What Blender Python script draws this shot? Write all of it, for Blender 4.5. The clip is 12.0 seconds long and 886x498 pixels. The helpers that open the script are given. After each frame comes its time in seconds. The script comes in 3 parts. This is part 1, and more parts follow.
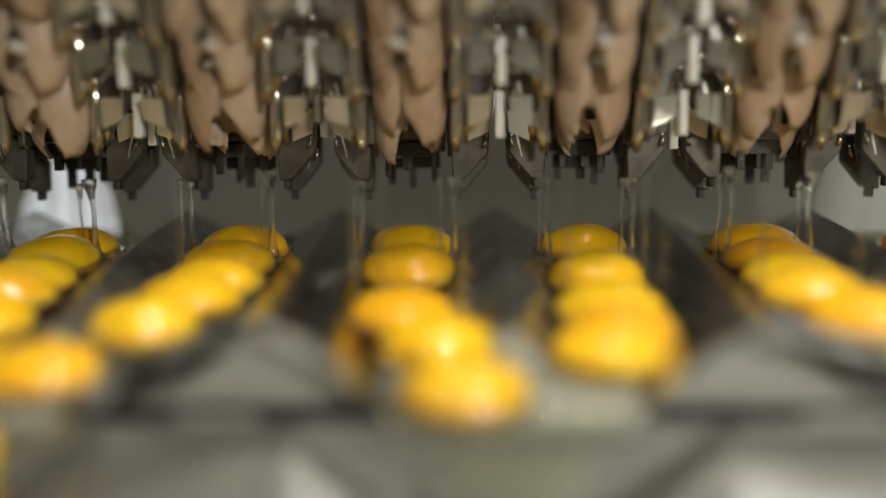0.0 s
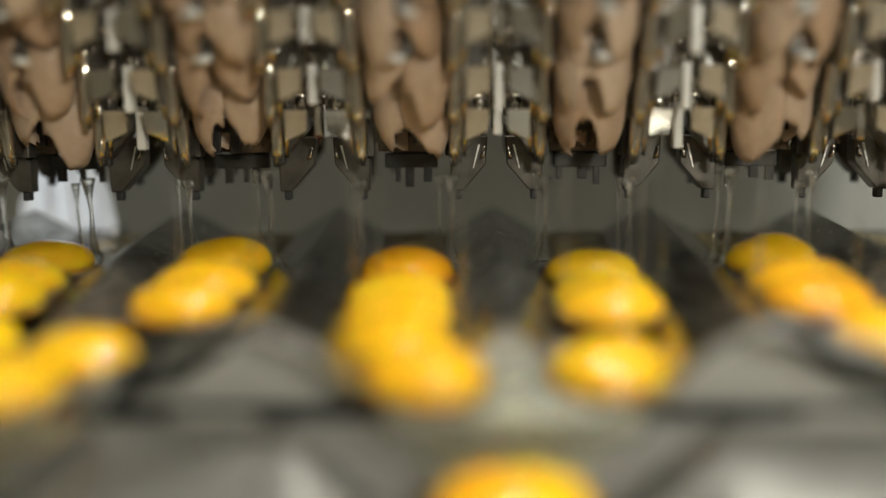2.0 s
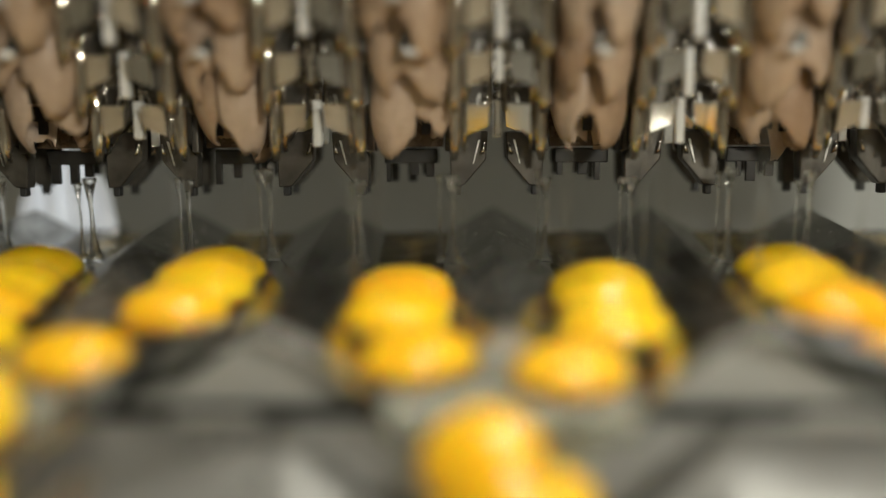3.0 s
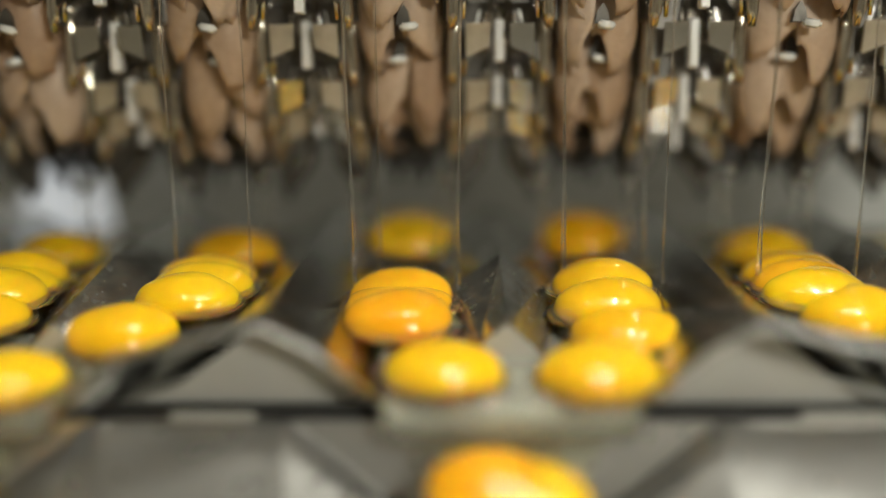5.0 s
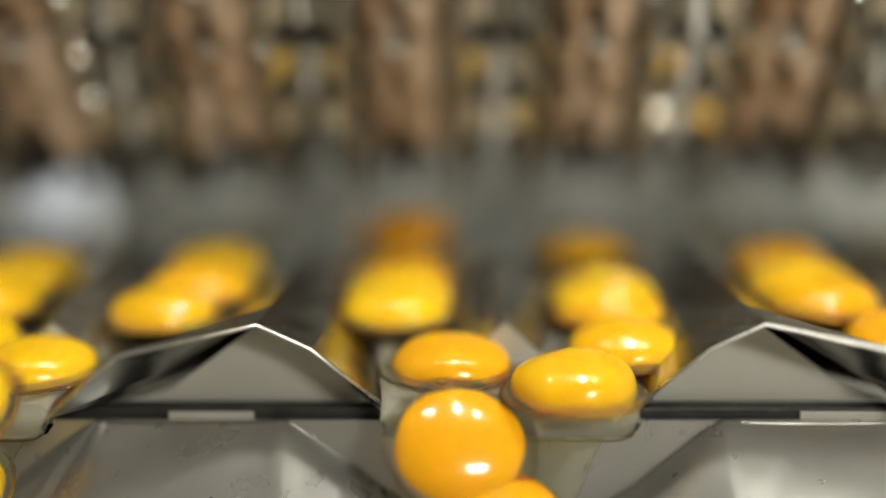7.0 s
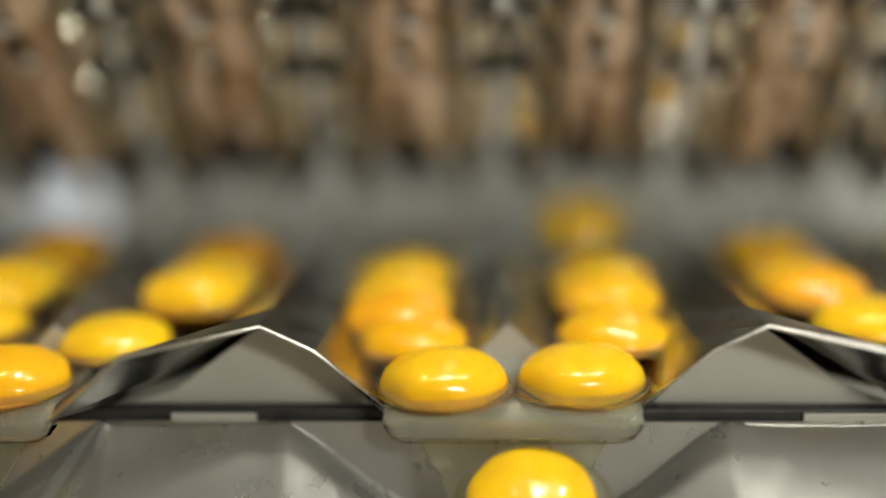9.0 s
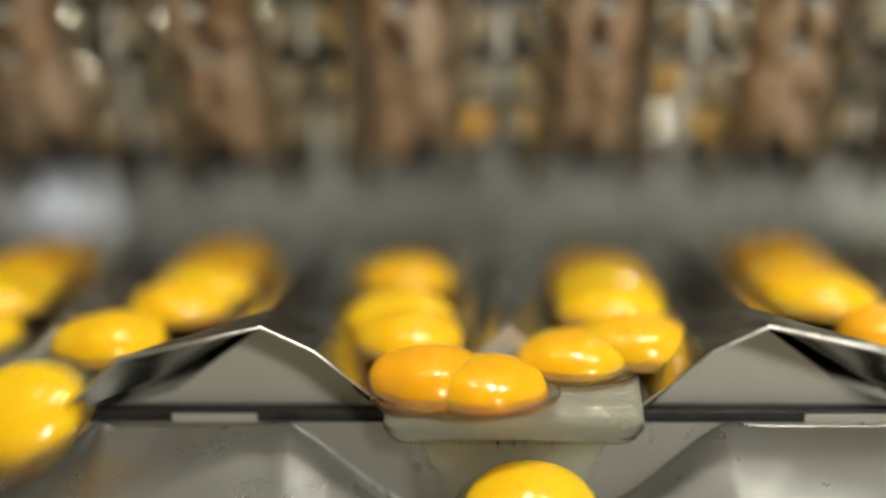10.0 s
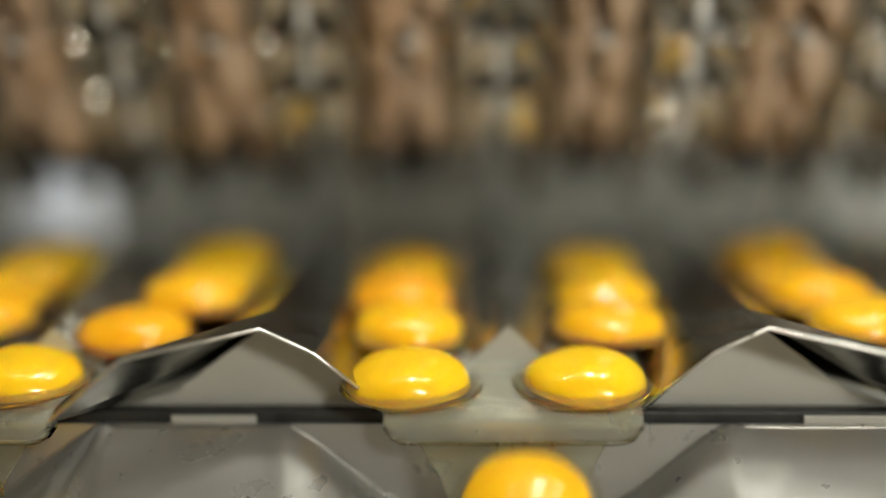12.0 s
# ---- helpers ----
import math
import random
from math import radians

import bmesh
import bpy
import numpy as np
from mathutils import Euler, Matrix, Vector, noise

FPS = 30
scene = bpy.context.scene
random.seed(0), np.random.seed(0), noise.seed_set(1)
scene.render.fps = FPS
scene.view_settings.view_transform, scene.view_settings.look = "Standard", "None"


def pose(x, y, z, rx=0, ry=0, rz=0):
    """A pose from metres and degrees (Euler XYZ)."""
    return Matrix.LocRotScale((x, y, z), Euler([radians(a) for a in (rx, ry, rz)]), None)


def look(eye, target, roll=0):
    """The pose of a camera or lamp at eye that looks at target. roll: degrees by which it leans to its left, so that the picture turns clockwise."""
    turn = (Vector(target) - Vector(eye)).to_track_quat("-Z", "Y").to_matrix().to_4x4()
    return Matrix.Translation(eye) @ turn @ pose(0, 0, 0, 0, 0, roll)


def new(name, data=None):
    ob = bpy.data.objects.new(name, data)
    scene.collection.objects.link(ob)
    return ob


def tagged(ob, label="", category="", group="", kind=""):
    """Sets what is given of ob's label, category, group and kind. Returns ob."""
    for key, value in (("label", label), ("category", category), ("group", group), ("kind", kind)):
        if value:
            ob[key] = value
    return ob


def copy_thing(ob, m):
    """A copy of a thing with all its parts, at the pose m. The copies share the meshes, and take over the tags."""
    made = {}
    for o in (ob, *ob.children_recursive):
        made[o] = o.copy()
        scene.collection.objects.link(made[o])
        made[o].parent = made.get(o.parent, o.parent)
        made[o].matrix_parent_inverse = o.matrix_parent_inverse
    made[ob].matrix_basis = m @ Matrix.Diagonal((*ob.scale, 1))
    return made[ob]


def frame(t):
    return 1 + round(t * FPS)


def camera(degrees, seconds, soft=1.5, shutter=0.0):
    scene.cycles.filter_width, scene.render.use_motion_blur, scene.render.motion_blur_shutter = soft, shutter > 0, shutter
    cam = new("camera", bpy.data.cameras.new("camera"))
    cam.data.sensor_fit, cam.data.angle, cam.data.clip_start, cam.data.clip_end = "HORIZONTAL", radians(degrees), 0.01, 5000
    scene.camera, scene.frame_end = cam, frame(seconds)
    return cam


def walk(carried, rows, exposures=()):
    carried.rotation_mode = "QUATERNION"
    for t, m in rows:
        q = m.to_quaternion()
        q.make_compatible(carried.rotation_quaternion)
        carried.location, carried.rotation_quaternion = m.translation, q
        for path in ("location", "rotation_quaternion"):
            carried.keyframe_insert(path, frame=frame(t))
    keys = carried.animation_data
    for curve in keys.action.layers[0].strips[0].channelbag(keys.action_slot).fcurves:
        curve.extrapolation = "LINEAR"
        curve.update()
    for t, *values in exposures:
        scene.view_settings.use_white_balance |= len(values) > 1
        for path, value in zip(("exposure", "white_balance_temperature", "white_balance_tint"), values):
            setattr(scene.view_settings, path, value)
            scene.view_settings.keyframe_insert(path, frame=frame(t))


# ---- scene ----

# ---------------------------------------------------------------- camera
cam = camera(50.0, 12.0, soft=1.05, shutter=0.5)
EYE, AIM = Vector((-0.015, -0.286, 0.120)), Vector((-0.061, 1.659, -0.340))


def gaze(right, down):
    """The camera on its stand, nudged by hundredths of a degree."""
    return look(EYE, AIM, -0.5) @ pose(0, 0, 0, -down, -right, 0)


walk(cam, [(t, gaze(a * 0.034, b * 0.034)) for t, a, b in (
    (0.0, -2, -2), (1.0, 0, 2), (2.0, 1, 0), (3.0, 1, 0), (5.0, 2, 2), (5.5, 0, 0), (6.5, 3, 3), (7.0, 5, 4),
    (9.0, 0, 1), (10.0, -1, 0), (11.0, -4, -2), (11.5, -2, -2), (12.0, 0, -3))])

# the focus follows a bubble that drifts from the cups to the lip of the tray
bubble = new("egg_white_bubble", bpy.data.meshes.new("egg_white_bubble"))
cam.data.dof.use_dof = True
cam.data.dof.focus_object = bubble
cam.data.dof.aperture_fstop = 0.92

# ---------------------------------------------------------------- world and light
world = bpy.data.worlds.new("hall")
scene.world = world
world.use_nodes = True
world.node_tree.nodes["Background"].inputs[0].default_value = (0.9, 0.95, 1.0, 1)
world.node_tree.nodes["Background"].inputs[1].default_value = 0.03
scene.view_settings.exposure = 0.25


def lamp(name, eye, target, sx, sy, watts, colour):
    data = bpy.data.lights.new(name, "AREA")
    data.shape, data.size, data.size_y, data.energy, data.color = "RECTANGLE", sx, sy, watts, colour
    ob = new(name, data)
    ob.matrix_world = look(eye, target)
    return ob


# the fourth lamp is an unseen addition that brightens the back wall
LAMPS = (((-0.26, -0.04, 0.86), (-0.05, -0.02, 0), 0.07, 0.05, 0.4), ((0.34, -0.05, 0.86), (0.05, -0.02, 0), 0.07, 0.05, 1.9),
         ((0.08, -0.05, 0.86), (0, -0.03, 0), 0.07, 0.05, 3.3), ((0.06, 0.265, 0.80), (0.0, 0.265, 0), 0.40, 0.04, 1.3),
         ((0.32, -0.68, 0.42), (0.10, 0.08, 0.06), 0.16, 0.08, 2.9))
for eye_, aim_, sx_, sy_, w_ in LAMPS:
    lamp("tube_light", eye_, aim_, sx_, sy_, w_, (1.0, 0.98, 0.85))


# ---------------------------------------------------------------- materials
def material(name):
    m = bpy.data.materials.new(name)
    m.use_nodes = True
    nt = m.node_tree
    return m, nt, nt.nodes["Principled BSDF"]


def link(nt, a, b):
    nt.links.new(a, b)


def noise_node(nt, scale, detail=4.0, stretch=None):
    co = nt.nodes.new("ShaderNodeTexCoord")
    tex = nt.nodes.new("ShaderNodeTexNoise")
    tex.inputs["Scale"].default_value, tex.inputs["Detail"].default_value = scale, detail
    if stretch:
        mp = nt.nodes.new("ShaderNodeMapping")
        mp.inputs["Scale"].default_value = stretch
        link(nt, co.outputs["Object"], mp.inputs["Vector"])
        link(nt, mp.outputs["Vector"], tex.inputs["Vector"])
    else:
        link(nt, co.outputs["Object"], tex.inputs["Vector"])
    return tex.outputs["Fac"]


def ramp(nt, fac, stops):
    r = nt.nodes.new("ShaderNodeValToRGB")
    while len(r.color_ramp.elements) < len(stops):
        r.color_ramp.elements.new(0.5)
    for e, (p, c) in zip(r.color_ramp.elements, stops):
        e.position = p
        e.color = (*c, 1) if len(c) == 3 else c
    link(nt, fac, r.inputs[0])
    return r.outputs[0]


def bump(nt, b, fac, strength, dist):
    n = nt.nodes.new("ShaderNodeBump")
    n.inputs["Strength"].default_value, n.inputs["Distance"].default_value = strength, dist
    link(nt, fac, n.inputs["Height"])
    link(nt, n.outputs[0], b.inputs["Normal"])


def metal(name, dark, light, r0, r1, scale=40, stretch=None, metallic=1.0, bumpy=0.15):
    m, nt, b = material(name)
    f = noise_node(nt, scale, 5, stretch)
    link(nt, ramp(nt, f, [(0.3, dark), (0.7, light)]), b.inputs["Base Color"])
    g = noise_node(nt, scale * 3.3, 3)
    link(nt, ramp(nt, g, [(0.3, (r0,) * 3), (0.7, (r1,) * 3)]), b.inputs["Roughness"])
    b.inputs["Metallic"].default_value = metallic
    bump(nt, b, f, bumpy, 0.0006)
    return m


STEEL = metal("brushed_steel", (0.36, 0.36, 0.345), (0.42, 0.42, 0.40), 0.16, 0.24, 25, bumpy=0.02)
WET_STEEL = metal("wet_steel", (0.27, 0.27, 0.25), (0.46, 0.46, 0.43), 0.08, 0.30, 55, metallic=0.9, bumpy=0.7)
PLATE = metal("satin_plate", (0.44, 0.44, 0.41), (0.48, 0.48, 0.445), 0.5, 0.6, 30, metallic=0.25, bumpy=0.03)
DARK = metal("dark_steel", (0.050, 0.045, 0.038), (0.13, 0.118, 0.10), 0.28, 0.48, 90, metallic=0.45)
PAN = metal("catch_pan_steel", (0.43, 0.43, 0.415), (0.50, 0.50, 0.485), 0.26, 0.34, 30, (1, 0.35, 1), metallic=0.72, bumpy=0.15)
POLISHED = metal("polished_steel", (0.42, 0.39, 0.34), (0.62, 0.58, 0.51), 0.08, 0.22, 50, bumpy=0.35)
# ARM carries glints and reflections as upright streaks of light and dark colour
ARM = metal("streaked_arm_steel", (0.30, 0.26, 0.20), (0.72, 0.66, 0.55), 0.05, 0.20, 160, (1, 1, 0.10), metallic=0.9, bumpy=0.9)
# SIDE has the brown of reflected shells put into its colour
SIDE = metal("brown_reflection_steel", (0.13, 0.10, 0.065), (0.40, 0.345, 0.26), 0.16, 0.36, 70, (1, 1, 0.35), metallic=0.6, bumpy=0.5)
# TAN is satin and tan, for the deflectors that are not mirrors
TAN = metal("tan_satin_steel", (0.36, 0.31, 0.23), (0.58, 0.52, 0.41), 0.3, 0.5, 60, metallic=0.35, bumpy=0.2)
MIRROR = metal("mirror_steel", (0.70, 0.67, 0.60), (0.78, 0.75, 0.68), 0.05, 0.12, 60, bumpy=0.05)
# AMBER is the darkened brown of the shells' inside
AMBER = metal("shell_inside_brown", (0.075, 0.048, 0.026), (0.16, 0.105, 0.06), 0.18, 0.35, 60, metallic=0.3)
COMB = metal("blackened_steel", (0.012, 0.011, 0.010), (0.035, 0.032, 0.028), 0.3, 0.5, 90, metallic=0.2)
BRIGHT = metal("bright_steel", (0.70, 0.70, 0.67), (0.85, 0.85, 0.82), 0.25, 0.4, 200)
BLACK = metal("black_rubber", (0.012, 0.012, 0.012), (0.03, 0.03, 0.03), 0.45, 0.65, 120, metallic=0.0)
WALL = metal("grey_wall_sheet", (0.48, 0.495, 0.48), (0.53, 0.545, 0.53), 0.45, 0.6, 9, metallic=0.2, bumpy=0.02)
HALL = metal("hall_panel", (0.44, 0.41, 0.35), (0.58, 0.55, 0.49), 0.4, 0.7, 3, metallic=0.0, bumpy=0.02)
WHITE = metal("glossy_white", (0.70, 0.70, 0.68), (0.82, 0.82, 0.80), 0.15, 0.3, 60, metallic=0.0, bumpy=0.1)


def yolk_material():
    m, nt, b = material("egg_yolk")
    info = nt.nodes.new("ShaderNodeObjectInfo")
    base = ramp(nt, info.outputs["Random"], [(0.0, (0.87, 0.41, 0.008)), (0.3, (0.88, 0.49, 0.008)), (1.0, (0.90, 0.58, 0.010))])
    f = noise_node(nt, 90, 4)
    mix = nt.nodes.new("ShaderNodeMixRGB")
    mix.blend_type = "MULTIPLY"
    mix.inputs[0].default_value = 0.5
    link(nt, base, mix.inputs[1])
    link(nt, ramp(nt, f, [(0.3, (0.82, 0.76, 0.7)), (0.65, (1, 1, 1))]), mix.inputs[2])
    link(nt, mix.outputs[0], b.inputs["Base Color"])
    b.inputs["Subsurface Weight"].default_value = 0.65
    b.inputs["Subsurface Radius"].default_value = (1.0, 0.6, 0.05)
    b.inputs["Subsurface Scale"].default_value = 0.006
    b.inputs["Roughness"].default_value = 0.22
    b.inputs["Specular IOR Level"].default_value = 0.25
    b.inputs["Coat Weight"].default_value = 0.7
    b.inputs["Coat IOR"].default_value = 1.5
    b.inputs["Coat Roughness"].default_value = 0.03
    bump(nt, b, noise_node(nt, 160, 3), 0.12, 0.0006)
    return m


def white_material(name, tint, clear, rough):
    m, nt, b = material(name)
    f = noise_node(nt, 70, 4)
    link(nt, ramp(nt, f, [(0.3, tuple(c * 0.93 for c in tint)), (0.7, tint)]), b.inputs["Base Color"])
    b.inputs["Transmission Weight"].default_value = clear
    b.inputs["IOR"].default_value = 1.35
    b.inputs["Roughness"].default_value = rough
    bump(nt, b, noise_node(nt, 110, 2), 0.3, 0.001)
    return m


YOLK = yolk_material()
CLEAR = white_material("clear_egg_white", (0.97, 0.95, 0.84), 1.0, 0.02)
MILKY = white_material("milky_egg_white", (0.90, 0.91, 0.80), 0.82, 0.05)
# amber tint puts the yolks' reflections into the colour of the clear pools
AMBER_WHITE = white_material("pooled_egg_white", (0.88, 0.72, 0.40), 1.0, 0.02)
AMBER_WHITE.node_tree.nodes["Principled BSDF"].inputs["IOR"].default_value = 1.18
FILM = white_material("thin_egg_white", (0.95, 0.94, 0.80), 0.97, 0.02)
FILM.node_tree.nodes["Principled BSDF"].inputs["IOR"].default_value = 1.10
VEIL = white_material("cloudy_veil_of_egg_white", (0.93, 0.94, 0.80), 0.95, 0.03)
VEIL.node_tree.nodes["Principled BSDF"].inputs["IOR"].default_value = 1.06
THREAD = white_material("thread_of_egg_white", (0.98, 0.97, 0.92), 0.97, 0.01)


def shell_material():
    m, nt, b = material("eggshell")
    info = nt.nodes.new("ShaderNodeObjectInfo")
    base = ramp(nt, info.outputs["Random"], [(0.0, (0.40, 0.27, 0.18)), (0.4, (0.48, 0.35, 0.245)), (1.0, (0.56, 0.44, 0.34))])
    f = noise_node(nt, 260, 5)
    mix = nt.nodes.new("ShaderNodeMixRGB")
    mix.blend_type = "MULTIPLY"
    mix.inputs[0].default_value = 0.6
    link(nt, base, mix.inputs[1])
    link(nt, ramp(nt, f, [(0.35, (0.8, 0.76, 0.72)), (0.6, (1, 1, 1))]), mix.inputs[2])
    link(nt, mix.outputs[0], b.inputs["Base Color"])
    b.inputs["Roughness"].default_value = 0.42
    bump(nt, b, noise_node(nt, 900, 2), 0.2, 0.0003)
    return m


SHELL = shell_material()
GLOW, nt_, b_ = material("lamp_glow")
b_.inputs["Emission Color"].default_value = (1.0, 0.93, 0.82, 1)
b_.inputs["Emission Strength"].default_value = 12.0


# glow given to an unidentified white shape that is no known lamp
RIB_GLOW, nt_, b_ = material("white_rib_glow")
b_.inputs["Base Color"].default_value = (0.85, 0.87, 0.88, 1)
b_.inputs["Emission Color"].default_value = (0.93, 0.97, 1.0, 1)
b_.inputs["Emission Strength"].default_value = 0.28


# ---------------------------------------------------------------- mesh helpers
def mesh_of(name, bm, mat, smooth=True):
    me = bpy.data.meshes.new(name)
    bmesh.ops.recalc_face_normals(bm, faces=bm.faces)
    bm.to_mesh(me)
    bm.free()
    me.materials.append(mat)
    for p in me.polygons:
        p.use_smooth = smooth
    return me


def part(name, bm, mat, parent=None, label="", smooth=False, m=None):
    ob = new(name, mesh_of(name, bm, mat, smooth))
    if parent:
        ob.parent = parent
    if m:
        ob.matrix_basis = m
    if label:
        ob["label"] = label
    return ob


def block(bm, x0, x1, y0, y1, z0, z1, bevel=0.0):
    geo = bmesh.ops.create_cube(bm, size=1.0, matrix=Matrix.LocRotScale(
        ((x0 + x1) / 2, (y0 + y1) / 2, (z0 + z1) / 2), None, (x1 - x0, y1 - y0, z1 - z0)))
    if bevel:
        edges = list({e for v in geo["verts"] for e in v.link_edges})
        bmesh.ops.bevel(bm, geom=edges, offset=bevel, segments=2, affect="EDGES", profile=0.5)


def slab(bm, outline, y0, y1):
    """A plate with its outline in x and z, between two depths."""
    a = [bm.verts.new((x, y0, z)) for x, z in outline]
    b = [bm.verts.new((x, y1, z)) for x, z in outline]
    n = len(a)
    bm.faces.new(a)
    bm.faces.new(b[::-1])
    for i in range(n):
        bm.faces.new((a[i], b[i], b[(i + 1) % n], a[(i + 1) % n]))


def sheet(bm, sections, thick):
    """A folded sheet through sections of equally many points, with thickness downwards."""
    top = [[bm.verts.new(p) for p in s] for s in sections]
    low = [[bm.verts.new((p[0], p[1], p[2] - thick)) for p in s] for s in sections]
    m, n = len(sections), len(sections[0])
    for i in range(m - 1):
        for j in range(n - 1):
            bm.faces.new((top[i][j], top[i + 1][j], top[i + 1][j + 1], top[i][j + 1]))
            bm.faces.new((low[i][j], low[i][j + 1], low[i + 1][j + 1], low[i + 1][j]))
    for i in range(m - 1):
        for j in (0, n - 1):
            bm.faces.new((top[i][j], low[i][j], low[i + 1][j], top[i + 1][j]))
    for j in range(n - 1):
        for i in (0, m - 1):
            bm.faces.new((top[i][j], top[i][j + 1], low[i][j + 1], low[i][j]))


def rod(bm, points, radii, seg=10):
    """A round rod through points with its own radius at each."""
    rings = []
    for (x, y, z), r in zip(points, radii):
        rings.append([bm.verts.new((x + r * math.cos(2 * math.pi * k / seg), y + r * math.sin(2 * math.pi * k / seg), z)) for k in range(seg)])
    for a, b in zip(rings, rings[1:]):
        for k in range(seg):
            bm.faces.new((a[k], a[(k + 1) % seg], b[(k + 1) % seg], b[k]))
    bm.faces.new(rings[0][::-1])
    bm.faces.new(rings[-1])


def tube(bm, points, r, seg=6):
    """A thin round bar along a bent line."""
    rings = []
    for i, p in enumerate(points):
        d = (points[min(i + 1, len(points) - 1)] - points[max(i - 1, 0)]).normalized()
        a = d.cross(Vector((0, 1, 0.01))).normalized()
        b = d.cross(a)
        rings.append([bm.verts.new(p + r * (a * math.cos(2 * math.pi * k / seg) + b * math.sin(2 * math.pi * k / seg))) for k in range(seg)])
    for a, b in zip(rings, rings[1:]):
        for k in range(seg):
            bm.faces.new((a[k], a[(k + 1) % seg], b[(k + 1) % seg], b[k]))
    bm.faces.new(rings[0])
    bm.faces.new(rings[-1])


# ---------------------------------------------------------------- the housing
def setting(name, x0, x1, y0, y1, z0, z1, mat, label):
    bm = bmesh.new()
    block(bm, x0, x1, y0, y1, z0, z1)
    return tagged(part(name, bm, mat), label, "wall", kind="structure")


setting("wall_back", -1.1, 1.1, 0.33, 0.35, -0.6, 1.0, WALL, "plain grey sheet metal wall behind the cups")
setting("wall_left", -1.12, -1.1, -1.3, 0.35, -0.6, 1.0, HALL, "pale painted housing wall beside the trays")
setting("wall_right", 1.1, 1.12, -1.3, 0.35, -0.6, 1.0, HALL, "pale painted housing wall beside the trays")
setting("wall_front", -1.12, 1.12, -1.32, -1.3, -0.6, 1.0, HALL, "pale painted housing wall facing the trays")
tagged(setting("ceiling", -1.12, 1.12, -1.32, 0.35, 1.0, 1.02, HALL, "pale sheet ceiling of the housing"), category="ceiling")
tagged(setting("floor", -1.12, 1.12, -1.32, 0.35, -0.62, -0.6, HALL, "pale floor of the housing"), category="floor")


def tube_fixture(eye, target, sx, sy):
    thing = tagged(new("lamp_fixture"), "lamp under the ceiling, out of view, placed to light the scene", "lamp", "tube lamps")
    thing.matrix_world = look(eye, target)
    bm = bmesh.new()
    block(bm, -sx / 2 - 0.01, sx / 2 + 0.01, -sy / 2 - 0.01, sy / 2 + 0.01, 0.012, 0.04, 0.004)
    part("lamp_housing", bm, WHITE, thing)
    bm = bmesh.new()
    block(bm, -sx / 2, sx / 2, -sy / 2, sy / 2, 0.005, 0.0118)
    part("diffuser", bm, GLOW, thing, "glowing diffuser")
    for dx in (-sx * 0.4, sx * 0.4):
        top = thing.matrix_world @ Vector((dx, 0, 0.03))
        bm = bmesh.new()
        rod(bm, [(0, 0, 0), (0, 0, 1.0 - top.z)], [0.004, 0.004])
        part("hanger", bm, STEEL, thing, "", True, thing.matrix_world.inverted() @ Matrix.Translation(top))


for eye_, aim_, sx_, sy_, w_ in LAMPS:
    tube_fixture(eye_, aim_, sx_, sy_)


# ---------------------------------------------------------------- the upper tray
PITCH = 0.08
SLOPE = 0.04


def floor_z(y):
    return -0.001 + SLOPE * max(y, 0)


def lip_profile():
    pts = [(0.20, floor_z(0.20)), (0.06, floor_z(0.06)), (0.0, floor_z(0))]
    for a in range(15, 91, 15):
        pts.append((-0.003 * math.sin(radians(a)), floor_z(0) - 0.003 * (1 - math.cos(radians(a)))))
    pts.append((-0.003, -0.0078))
    return pts


